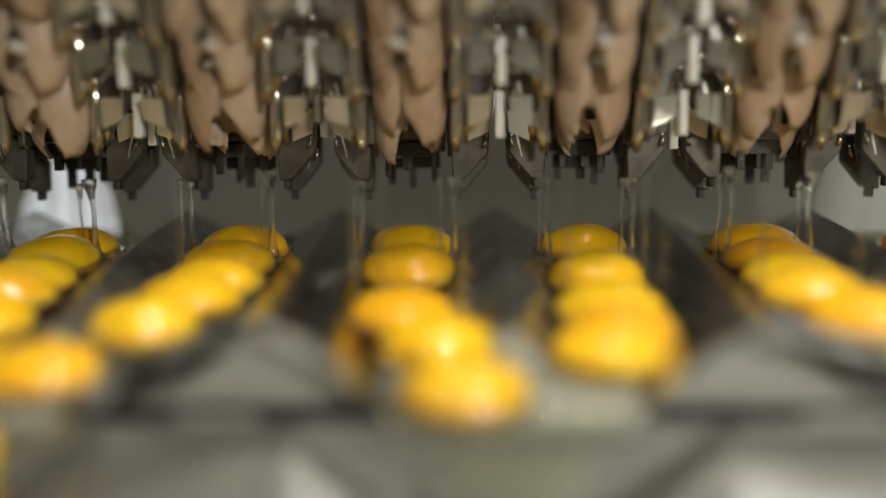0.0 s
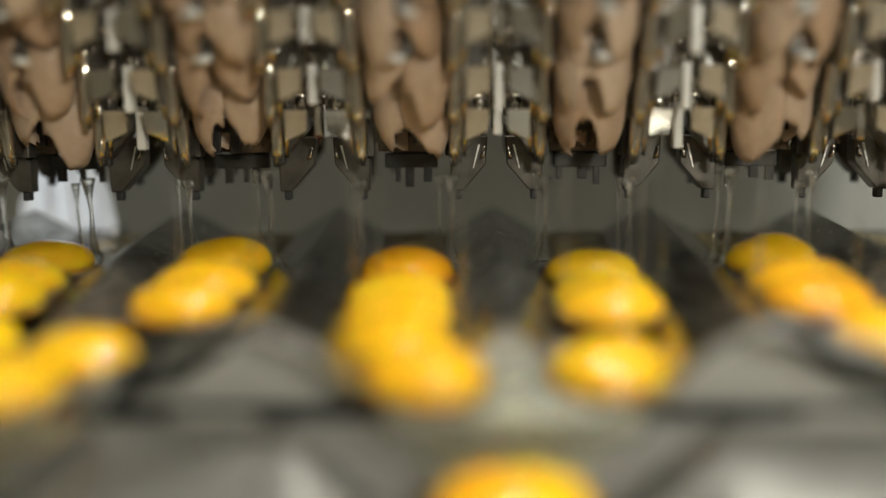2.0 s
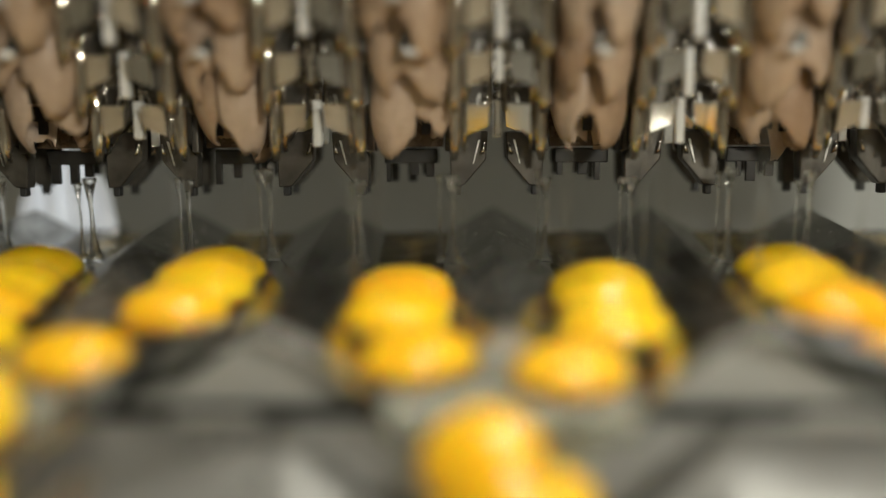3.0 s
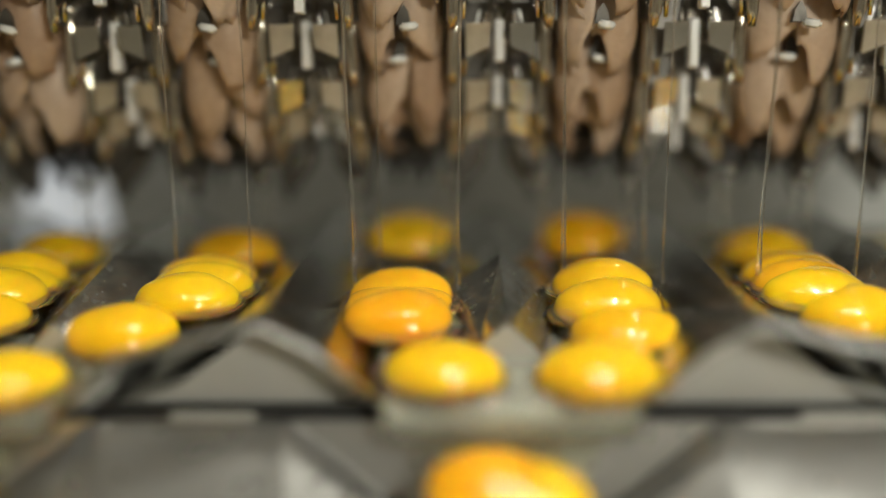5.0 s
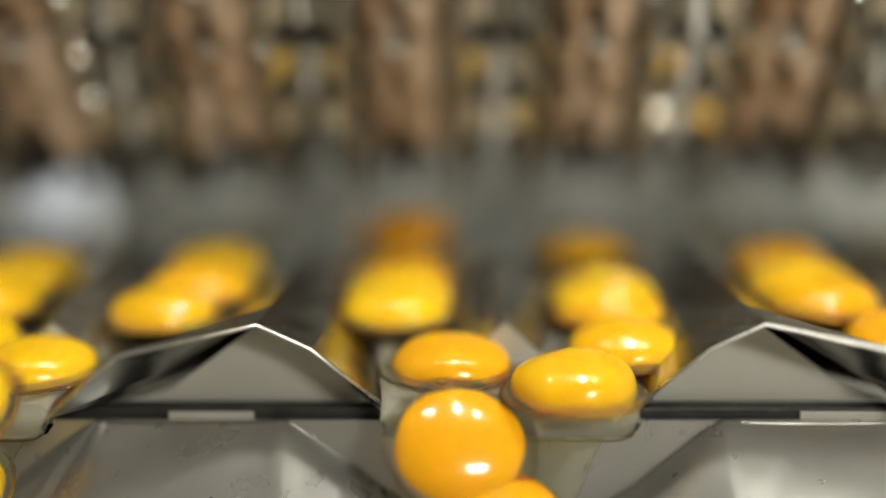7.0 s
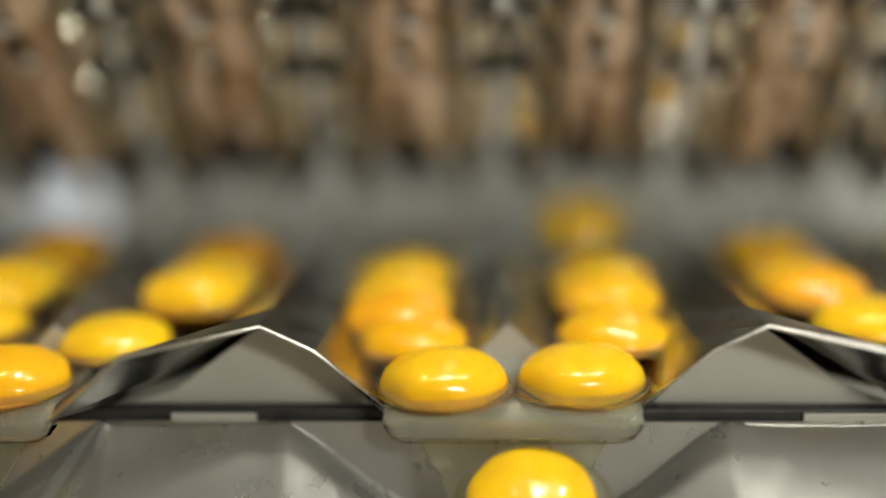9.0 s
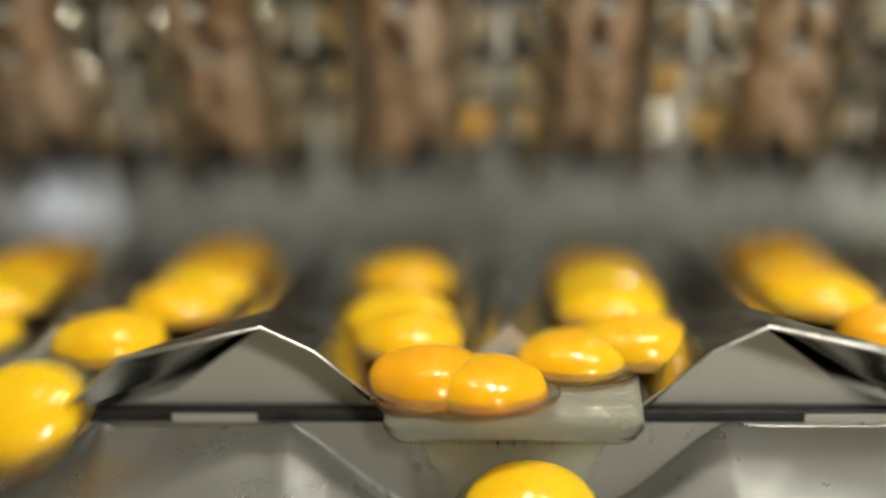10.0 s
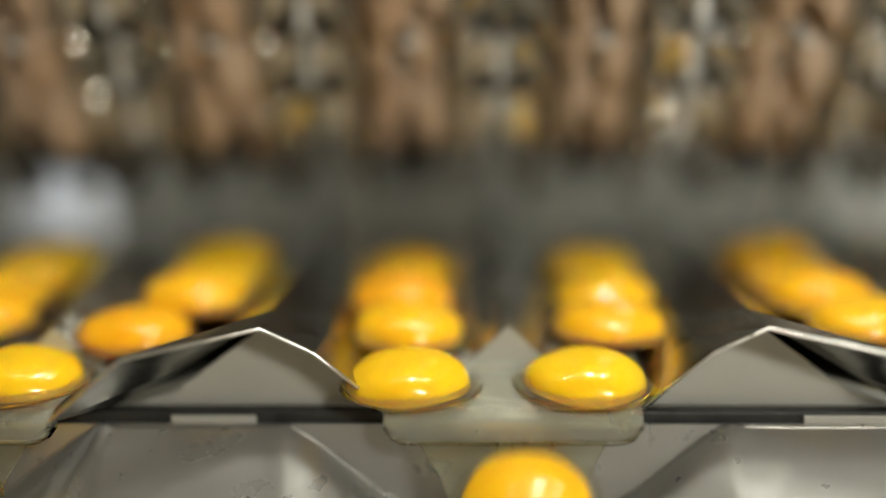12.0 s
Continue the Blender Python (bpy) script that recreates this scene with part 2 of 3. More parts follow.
def upper_tray():
    tray = tagged(new("egg_tray"), "wet stainless steel tray with ridges dividing channels of eggs", "tray")
    # bottoms of the pouring spouts
    for cx in (-0.16, 0.0, 0.16):
        half = 0.0412 if cx == 0 else 0.034
        cc = cx if cx == 0 else cx * 1.13
        bm = bmesh.new()
        rows = []
        for y, z in lip_profile():
            k = 0.0 if z > -0.005 else 0.003
            c0 = cc if y < 0.05 else cx
            w = half - k if y < 0.05 else 0.0799
            rows.append([(c0 + w * u, y, z) for u in (-1, -0.5, 0, 0.5, 1)])
        sheet(bm, rows, 0.0012)
        part("spout", bm, WET_STEEL, tray, "rounded pouring lip")
    for i, rx in enumerate((-0.24, -0.16, -0.08, 0.0, 0.08, 0.16, 0.24)):
        bm = bmesh.new()
        secs = []
        full = i in (2, 4)
        h, half = 0.0275, 0.037
        sgn = -1 if rx < 0 else 1
        if full:
            # flared end: the outer wing is wider than the inner one
            inner0, inner1 = 0.0412, 0.0633
            secs.append([(sgn * 0.1447, -0.0120, 0.0015), (sgn * 0.1207, -0.0120, 0.0216), (sgn * 0.0800, 0.0, 0.0275),
                         (sgn * inner1, 0.0, 0.0194), (sgn * inner0, 0.0, 0.0010)])
            secs.append([(sgn * 0.1310, 0.018, -0.0035), (sgn * 0.1120, 0.018, 0.0080), (sgn * 0.0800, 0.022, 0.0268),
                         (sgn * 0.0620, 0.022, 0.0170), (sgn * 0.0425, 0.022, 0.0010)])
            ys = (0.06, 0.12, 0.20)
        else:
            y0 = 0.032
            secs.append([(rx - 0.019, y0, floor_z(y0)), (rx - 0.0095, y0, 0.0092), (rx, y0, 0.0182), (rx + 0.0095, y0, 0.0092), (rx + 0.019, y0, floor_z(y0))])
            ys = (0.095, 0.14, 0.20)
        for y in ys:
            pts = [(rx - half, y, floor_z(y)), (rx - half / 2, y, (h + floor_z(y)) / 2), (rx, y, h), (rx + half / 2, y, (h + floor_z(y)) / 2), (rx + half, y, floor_z(y))]
            secs.append(pts[::-1] if full and sgn > 0 else pts)
        sheet(bm, secs, 0.0012)
        ridge = part("ridge", bm, WET_STEEL if not full else STEEL, tray, "folded steel ridge between two channels")
        if full:
            bm = bmesh.new()
            tube(bm, [Vector(p) + Vector((0, -0.0007, -0.0003)) for p in secs[0]], 0.00065)
            part("edge", bm, BRIGHT, ridge, "bright cut edge", True)
            bm = bmesh.new()
            slab(bm, [(sgn * 0.1300, -0.0065), (sgn * 0.1152, -0.002), (sgn * 0.0856, 0.0199), (sgn * 0.0800, 0.0235), (sgn * 0.0500, -0.0015), (sgn * 0.0500, -0.0065)], 0.0195, 0.0210)
            part("end_plate", bm, PLATE, ridge, "flat grey end plate")
        else:
            bm = bmesh.new()
            slab(bm, [(rx - 0.0185, 0.0), (rx, 0.0176), (rx + 0.0185, 0.0)], 0.0305, 0.0315)
            part("end_plate", bm, PLATE, ridge, "small grey end plate")
    # rear sill of the tray
    bm = bmesh.new()
    block(bm, -0.30, 0.30, 0.2005, 0.203, -0.02, 0.012)
    part("sill", bm, STEEL, tray)
    return tray


upper_tray()


def cross_rail():
    bm = bmesh.new()
    block(bm, -0.5, 0.5, 0.0125, 0.0185, -0.0135, -0.0062, 0.0008)
    rail = tagged(part("cross_rail", bm, BLACK), "dark rail carrying the tray ends", "rail")
    for x in (-0.100, 0.112, -0.20, 0.20):
        bm = bmesh.new()
        block(bm, x - 0.0145, x + 0.0145, 0.0112, 0.0124, -0.0125, -0.0072, 0.0004)
        part("bracket", bm, PLATE, rail, "small grey bracket")


cross_rail()


# ---------------------------------------------------------------- the lower tray
def rounded(line, passes=2):
    """A bent line with its corners cut again and again."""
    for _ in range(passes):
        out = [line[0]]
        for p, q in zip(line, line[1:]):
            out += [tuple(a * 0.8 + b * 0.2 for a, b in zip(p, q)), tuple(a * 0.2 + b * 0.8 for a, b in zip(p, q))]
        line = out + [line[-1]]
    return line


def lower_tray():
    tray = tagged(new("catch_tray"), "wet stainless steel catch tray below the spouts", "tray")
    prof = [(-0.30, -0.045), (-0.186, -0.045), (-0.140, -0.0088), (-0.131, -0.0104), (-0.082, -0.0104), (-0.073, -0.0085), (-0.030, -0.045),
            (0.030, -0.045), (0.070, -0.0085), (0.079, -0.0104), (0.127, -0.0104), (0.136, -0.0088), (0.186, -0.045), (0.30, -0.045)]
    secs = []
    for y, drop, low in ((0.010, 0.0, 0.0), (0.0085, 0.0006, 0.0006), (0.0, 0.0095, 0.0035), (-0.012, 0.0240, 0.0085), (-0.022, 0.0375, 0.0130), (-0.034, 0.0480, 0.0180), (-0.06, 0.0600, 0.0240), (-0.14, 0.0700, 0.032), (-0.30, 0.088, 0.052), (-1.0, 0.165, 0.13)):
        row = []
        for x, z in prof:
            high = (z + 0.045) / 0.0365
            row.append((x, y, z - drop * high - low * (1 - high)))
        secs.append([(x, yy, z + (0.0016 * noise.noise(Vector((x * 60, y * 75, 3))) if y < 0.005 else 0)) for x, yy, z in rounded(row)])
    bm = bmesh.new()
    sheet(bm, secs, 0.0012)
    part("pan", bm, PAN, tray, "folded wet steel pan", True)
    bm = bmesh.new()
    block(bm, -0.30, 0.30, 0.0102, 0.0114, -0.060, -0.0098)
    part("back_panel", bm, PAN, tray, "upright wet steel panel")
    return tray


lower_tray()


# ---------------------------------------------------------------- egg white in the trays
def pool(cx):
    """Clear egg white standing in a channel."""
    bm = bmesh.new()
    n, k = 40, 10
    top, low = [], []
    for i in range(n + 1):
        y = 0.05 + 0.148 * i / n
        zt = 0.0068 + SLOPE * y
        half = 0.020
        a, b = [], []
        for j in range(k + 1):
            u = -1 + 2 * j / k
            x = cx + u * half
            ripple = 0.0014 * noise.noise(Vector((x * 90, y * 70, cx * 31)))
            a.append(bm.verts.new((x, y, zt + ripple * (1 - abs(u)))))
            b.append(bm.verts.new((x * 1.0 - u * 0.012, y, floor_z(y) + 0.0005)))
        top.append(a)
        low.append(b)
    for i in range(n):
        for j in range(k):
            bm.faces.new((top[i][j], top[i][j + 1], top[i + 1][j + 1], top[i + 1][j]))
            bm.faces.new((low[i][j], low[i + 1][j], low[i + 1][j + 1], low[i][j + 1]))
        bm.faces.new((top[i][0], top[i + 1][0], low[i + 1][0], low[i][0]))
        bm.faces.new((top[i][k], low[i][k], low[i + 1][k], top[i + 1][k]))
    for i in (0, n):
        for j in range(k):
            bm.faces.new((top[i][j], low[i][j], low[i][j + 1], top[i][j + 1]))
    tagged(part("egg_white_pool", bm, AMBER_WHITE, smooth=True), "raw egg white in a tray channel, tinted amber for reflected yolks", "egg white", "pools of egg white")


for c in range(6):
    pool(-0.20 + PITCH * c)


def spout_white(cc, half, name="egg_white_sheet"):
    """Egg white that fills a spout and hangs over its lip."""
    bm = bmesh.new()
    path = [(0.0495, 0.0078, 1.0), (0.035, 0.0062, 1.0), (0.02, 0.0048, 1.0), (0.010, 0.0040, 1.0), (0.003, 0.0033, 1.0), (-0.0015, 0.0022, 1.0), (-0.0045, 0.0002, 1.0), (-0.0058, -0.0024, 1.0)]
    under = [(0.0495, 0.0015), (0.035, 0.0010), (0.02, 0.0005), (0.010, 0.0), (0.003, -0.0006), (-0.0012, -0.0008), (-0.0028, -0.0018), (-0.0034, -0.003)]
    for a in range(0, 91, 10):
        turn = radians(a)
        z = -0.0036 - 0.0057 * math.sin(turn)
        path.append((-0.0060 + 0.0012 * (a / 90) ** 4, z, 1 - 0.0085 / half * (1 - math.cos(turn))))
        under.append((-0.0035 - 0.0006 * a / 90, min(z + 0.0003, -0.0034)))
    k = 24
    top, low = [], []
    for (y, z, w), (yu, zu) in zip(path, under):
        a, b = [], []
        for j in range(k + 1):
            u = -1 + 2 * j / k
            x = cc + u * half * w + (u * 0.006 * min(y / 0.05, 1) if y > 0 else 0)
            r = 0.0012 * noise.noise(Vector((x * 75, y * 90 + 3, z * 60)))
            a.append(bm.verts.new((x, y - (abs(r) if y < 0 else 0), z + (r if y > 0 else 0.4 * r))))
            b.append(bm.verts.new((x, yu, zu)))
        top.append(a)
        low.append(b)
    n = len(path) - 1
    for i in range(n):
        for j in range(k):
            bm.faces.new((top[i][j], top[i][j + 1], top[i + 1][j + 1], top[i + 1][j]))
            bm.faces.new((low[i][j], low[i + 1][j], low[i + 1][j + 1], low[i][j + 1]))
        bm.faces.new((top[i][0], top[i + 1][0], low[i + 1][0], low[i][0]))
        bm.faces.new((top[i][k], low[i][k], low[i + 1][k], top[i + 1][k]))
    for i in (0, n):
        for j in range(k):
            bm.faces.new((top[i][j], low[i][j], low[i][j + 1], top[i][j + 1]))
    sheet_ = tagged(part(name, bm, MILKY, smooth=True), "cloudy egg white hanging over the spout lip", "egg white", "sheets of egg white")
    bm = bmesh.new()
    line = []
    for j in range(31):
        u = -1 + 2 * j / 30
        rise = max(abs(u) - 0.80, 0) / 0.20
        line.append(Vector((cc + u * half * 0.995, -0.0060, -0.0092 + 0.0057 * (1 - math.sqrt(max(1 - rise * rise, 0))) + 0.0003 * noise.noise(Vector((u * 9, cc * 50, 0))))))
    tube(bm, line, 0.0008, 8)
    part("bead", bm, CLEAR, sheet_, "glistening bead along the rim", True)
    rnd = random.Random(int(cc * 1000) + 300)
    for k in range(7):
        bm = bmesh.new()
        h, r = rnd.uniform(0.0012, 0.0038), rnd.uniform(0.0004, 0.0008)
        rod(bm, [(0, 0, 0), (0, 0, -h * 0.5), (0, 0, -h * 0.85), (0, 0, -h)], [r * 0.7, r * 0.5, r, r * 0.3], 8)
        part("drip", bm, CLEAR, sheet_, "small hanging drip", True, pose(cc + rnd.uniform(-0.8, 0.8) * half, -0.0060, -0.0093))


def veil(cc, half, seed):
    """Cloudy white that slides from a lip down into the catch tray."""
    bm = bmesh.new()
    n, k = 14, 30
    front, back = [], []
    for i in range(n + 1):
        v = i / n
        a, b = [], []
        for j in range(k + 1):
            u = -1 + 2 * j / k
            ragged = 0.75 + 0.25 * noise.noise(Vector((u * 2.2, seed, 0)))
            x = cc + u * half * (1 - 0.45 * v) + 0.0012 * noise.noise(Vector((u * 5, v * 3, seed)))
            y = -0.0048 - 0.0150 * v ** 1.3 - 0.0022 * noise.noise(Vector((u * 3.1, v * 2.0, seed + 4)))
            z = -0.0095 - 0.030 * v * ragged
            a.append(bm.verts.new((x, y, z)))
            b.append(bm.verts.new((x, y + 0.0012 + 0.0008 * noise.noise(Vector((u * 7, v * 5, seed + 8))), z)))
        front.append(a)
        back.append(b)
    for i in range(n):
        for j in range(k):
            bm.faces.new((front[i][j], front[i][j + 1], front[i + 1][j + 1], front[i + 1][j]))
            bm.faces.new((back[i][j], back[i + 1][j], back[i + 1][j + 1], back[i][j + 1]))
        for j in (0, k):
            bm.faces.new((front[i][j], front[i + 1][j], back[i + 1][j], back[i][j]))
    for i in (0, n):
        for j in range(k):
            bm.faces.new((front[i][j], back[i][j], back[i][j + 1], front[i][j + 1]))
    tagged(part("egg_white_veil", bm, VEIL, smooth=True), "cloudy veil of egg white sliding into the catch tray", "egg white", "veils of egg white")


for cc_, half_, seed_ in ((0.0, 0.030, 3), (-0.181, 0.025, 11), (0.181, 0.025, 17)):
    veil(cc_, half_, seed_)
spout_white(0.0, 0.0410)
spout_white(-0.181, 0.033)
spout_white(0.181, 0.033)


# ---------------------------------------------------------------- cups of the breaker
def half_shell(bm, side, seed):
    """One hollow half of a broken egg, hanging with its torn edge down."""
    nu, nv = 22, 12
    grid = []
    for i in range(nv + 1):
        row = []
        for j in range(nu + 1):
            u = j / nu
            a = math.pi * (1.06 * u - 0.03)
            rise = min(u / 0.26, 1.0)
            tear = 0.60 + 0.25 * rise * rise * (3 - 2 * rise) + 0.13 * noise.noise(Vector((j * 0.22, seed * 3.1, 0))) + 0.045 * noise.noise(Vector((j * 0.9, seed * 2.3, 4)))
            b = math.pi * (0.10 + (min(tear, 0.92) - 0.10) * i / nv)
            x = side * 0.0150 * math.sin(b) ** 0.8 * math.sin(a)
            y = 0.0125 * math.sin(b) ** 0.8 * -math.cos(a)
            z = 0.0280 * math.cos(b) + 0.0012 * noise.noise(Vector((j * 0.3, i * 0.4, seed)))
            row.append(bm.verts.new((x, y, z)))
        grid.append(row)
    for i in range(nv):
        for j in range(nu):
            bm.faces.new((grid[i][j], grid[i + 1][j], grid[i + 1][j + 1], grid[i][j + 1]))
    bmesh.ops.remove_doubles(bm, verts=bm.verts, dist=0.0002)
    bmesh.ops.recalc_face_normals(bm, faces=bm.faces)
    bmesh.ops.solidify(bm, geom=bm.faces[:], thickness=0.0005)


def cup(seed):
    rnd = random.Random(seed)
    thing = tagged(new("egg_cup"), "dark steel breaking cup holding two emptied brown eggshell halves", "egg cup", "cups of the egg breaker")
    for side in (-1, 1):
        bm = bmesh.new()
        half_shell(bm, side, seed * 2 + side)
        part("shell_half", bm, SHELL, thing, "empty brown half of an eggshell", True,
             pose(side * (0.0012 + 0.003 * rnd.random()), -0.010 - 0.005 * rnd.random(), 0.0330 + 0.005 * rnd.random() + side * rnd.choice((-0.003, 0.003)), rnd.uniform(4, 18), -side * rnd.uniform(-4, 10), side * rnd.uniform(-25, 8)))
        # upright bars: one broad with reflection streaks in its colour, one thin
        bm = bmesh.new()
        rod(bm, [(side * 0.0205, -0.012, 0.006), (side * 0.0210, -0.013, 0.012), (side * 0.0216, -0.014, 0.026), (side * 0.0212, -0.014, 0.036), (side * 0.0208, -0.013, 0.041)],
            [0.0014, 0.0026, 0.0031, 0.0033, 0.0020], 14)
        part("arm", bm, ARM, thing, "smooth wet steel arm", True)
        bm = bmesh.new()
        rod(bm, [(side * 0.0252, -0.0125, 0.010), (side * 0.0255, -0.0135, 0.020), (side * 0.0252, -0.0135, 0.040)], [0.0009, 0.0013, 0.0011], 10)
        part("guide_rod", bm, POLISHED, thing, "thin bright guide rod", True)
        bm = bmesh.new()
        slab(bm, [(side * 0.0262, 0.0150), (side * 0.0355, 0.0190), (side * 0.0362, 0.0285), (side * 0.0262, 0.0285)], -0.0006, 0.0006)
        part("deflector", bm, MIRROR if rnd.random() < 0.35 else TAN, thing, "polished flat deflector plate", False, pose(0, -0.0160, 0.0032, 14, 0, 0))
        bm = bmesh.new()
        slab(bm, [(side * 0.0175, 0.0270), (side * 0.0368, 0.0280), (side * 0.0378, 0.0330), (side * 0.0376, 0.0480), (side * 0.0180, 0.0480)], -0.0085, -0.0060)
        bmesh.ops.bevel(bm, geom=bm.edges[:], offset=0.0006, segments=1, affect="EDGES")
        part("side_panel", bm, SIDE, thing, "wet side panel, coloured brown for reflected shells")
        # polished dome added to give the pale highlight on the panel
        bm = bmesh.new()
        bmesh.ops.create_icosphere(bm, subdivisions=3, radius=1.0, matrix=Matrix.LocRotScale((side * 0.0315, -0.0105, 0.0335), None, (0.0044, 0.0030, 0.0042 + 0.0012 * rnd.random())))
        part("highlight_cap", bm, POLISHED, thing, "rounded polished cap, added for a pale highlight", True)
        # dark bar put where the gap beside the arm lies in shade
        bm = bmesh.new()
        block(bm, side * 0.0180 - 0.0016, side * 0.0180 + 0.0016, -0.004, 0.004, 0.010, 0.050, 0.0006)
        part("slot_bar", bm, DARK, thing, "dark upright bar in place of a shaded gap")
        # dark jaw
        bm = bmesh.new()
        slab(bm, [(side * 0.0190, -0.0065), (side * 0.0250, -0.0060), (side * 0.0352, 0.0060), (side * 0.0360, 0.0190), (side * 0.0270, 0.0190), (side * 0.0185, 0.0080)], 0.001, 0.010)
        bmesh.ops.bevel(bm, geom=bm.edges[:], offset=0.0006, segments=1, affect="EDGES")
        jaw = part("jaw", bm, DARK, thing, "dark angular steel jaw")
        for fx, fz in ((0.0222, -0.0105),):
            bm = bmesh.new()
            block(bm, side * fx - 0.0016, side * fx + 0.0016, 0.003, 0.008, fz, 0.0010, 0.0006)
            part("foot", bm, BLACK, jaw, "small black stud")
        bm = bmesh.new()
        rod(bm, [(side * 0.0330, -0.0002, 0.0085), (side * 0.0338, -0.0006, 0.0100), (side * 0.0345, -0.0002, 0.0140)], [0.0008, 0.0011, 0.0008], 8)
        part("screw", bm, POLISHED, jaw, "bright screw", True)
        # half of the jaws get a glint built as a strip of brighter steel
        if rnd.random() < 0.5:
            bm = bmesh.new()
            slab(bm, [(side * 0.0290, 0.0040), (side * 0.0296, 0.0042), (side * 0.0325, 0.0150), (side * 0.0315, 0.0150)], 0.0002, 0.0009)
            part("glint_strip", bm, BRIGHT, jaw, "bright strip shaped as a glint on wet steel")
    # dark brown plate seen through the gap, in place of the shaded shell inside
    bm = bmesh.new()
    slab(bm, [(-0.0150, 0.012), (0.0150, 0.012), (0.0165, 0.030), (0.0150, 0.056), (-0.0150, 0.056), (-0.0165, 0.030)], 0.0050, 0.0085)
    part("shell_inside", bm, AMBER, thing, "dark brown plate standing in for the inside of the shells")
    bm = bmesh.new()
    block(bm, -0.0125, 0.0125, 0.010, 0.013, 0.004, 0.0110, 0.0006)
    comb = part("comb", bm, COMB, thing, "dark toothed knife")
    for k in range(3):
        wide = rnd.uniform(0.0010, 0.0022)
        bm = bmesh.new()
        block(bm, -wide, wide, 0.0102, 0.0128, -0.0012 - 0.0045 * rnd.random(), 0.0045, 0.0003)
        part("tooth", bm, COMB, comb, "", False, pose(-0.0085 + 0.0085 * k + rnd.uniform(-0.003, 0.003), 0, 0))
    # the pin's metal highlight is put in as white colour
    bm = bmesh.new()
    bmesh.ops.create_cube(bm, size=1.0, matrix=Matrix.Diagonal((0.0075, 0.0040, 0.0028, 1)))
    bmesh.ops.bevel(bm, geom=bm.edges[:], offset=0.0010, segments=2, affect="EDGES")
    part("clamp_pin", bm, WHITE, thing, "domed clamp pin, coloured white for its metal shine", True, pose(rnd.uniform(-0.004, 0.004), -0.0480, 0.0510, -38 + rnd.uniform(-12, 12), rnd.uniform(-18, 18), rnd.uniform(-25, 25)))
    # dark plate that imitates the shaded hole above the pin
    bm = bmesh.new()
    slab(bm, [(-0.0030, 0.0520), (0.0030, 0.0520), (0.0022, 0.0570), (0.0004, 0.0600), (-0.0020, 0.0570)], -0.0455, -0.0425)
    part("dark_hole_plate", bm, DARK, thing, "dark plate in place of the hole above the clamp pin", False, pose(rnd.uniform(-0.002, 0.002), 0, 0))
    # the bright strip between columns, built as a white or polished spacer
    bm = bmesh.new()
    block(bm, 0.0380, 0.0420, -0.016, -0.010, 0.012 + 0.008 * rnd.random(), 0.033, 0.0008)
    part("spacer", bm, WHITE if seed % 3 else POLISHED, thing, "white or polished spacer strip")
    for k in range(3):
        bm = bmesh.new()
        block(bm, 0.0384, 0.0416, -0.011, -0.006, 0.033 + 0.005 * k, 0.0370 + 0.005 * k, 0.0008)
        part("chain_link", bm, DARK if k % 2 else POLISHED, thing, "wet steel chain link", False, pose(rnd.uniform(-0.0006, 0.0006), 0, 0))
    return thing


cups = []


def build_cups():
    kinds = [cup(s + 1) for s in range(9)]
    for row in range(ROWS):
        for c in range(7):
            ob = kinds.pop(0) if len(cups) < 9 else copy_thing(cups[(row * 5 + c * 4 + row * c) % 9][0], Matrix())
            cups.append((ob, row, -0.28 + PITCH * c))


FIRST, ROWS = -6, 26
build_cups()


# ---------------------------------------------------------------- hanging strands of egg white
strands = []


def strand(x, y, z0, z1, r, seed):
    rnd = random.Random(seed)
    bm = bmesh.new()
    n = 14
    pts, rad = [], []
    for i in range(n + 1):
        u = i / n
        z = z0 + (z1 - z0) * u
        pts.append((0.0012 * noise.noise(Vector((u * 2.5, seed, 0))), 0.001 * noise.noise(Vector((u * 2.5, 0, seed))), z - z0))
        rad.append(r * (0.65 + (2.4 if z1 < 0.1 else 0.8) * (1 - u) ** 7 + 0.35 * abs(noise.noise(Vector((u * 6, seed, 3)))) + 9.0 * max(u - 0.72, 0) ** 1.3))
    rod(bm, pts, rad)
    ob = part("egg_white_strand", bm, THREAD, smooth=True)
    ob.location = (x, y, z0)
    tagged(ob, "thin glassy strand of falling egg white", "egg white", "strands of egg white")
    strands.append((ob, x, y, z0, seed))


def build_strands():
    rnd = random.Random(7)
    s = 0
    for c in range(6):
        x = -0.20 + PITCH * c
        for dx, r in ((-0.0195, 0.0013), (0.0185, 0.0015), (0.0135, 0.0008), (-0.0225, 0.0007)):
            s += 1
            strand(x + dx + rnd.uniform(-0.002, 0.002), 0.132 + rnd.uniform(-0.008, 0.006), 0.016, 0.052 + rnd.uniform(0, 0.006), r, s)
    for x, y, r in ((-0.1005, 0.085, 0.0004), (-0.0165, 0.085, 0.0007), (0.0255, 0.085, 0.0009), (0.0640, 0.085, 0.0005), (0.1415, 0.085, 0.0006), (-0.0500, 0.095, 0.0006),
                    (-0.0590, 0.080, 0.0008), (0.1020, 0.082, 0.0009), (-0.1320, 0.090, 0.0006), (0.0600, 0.105, 0.0007)):
        s += 1
        strand(x, y, 0.014, 0.16, r, s)


build_strands()


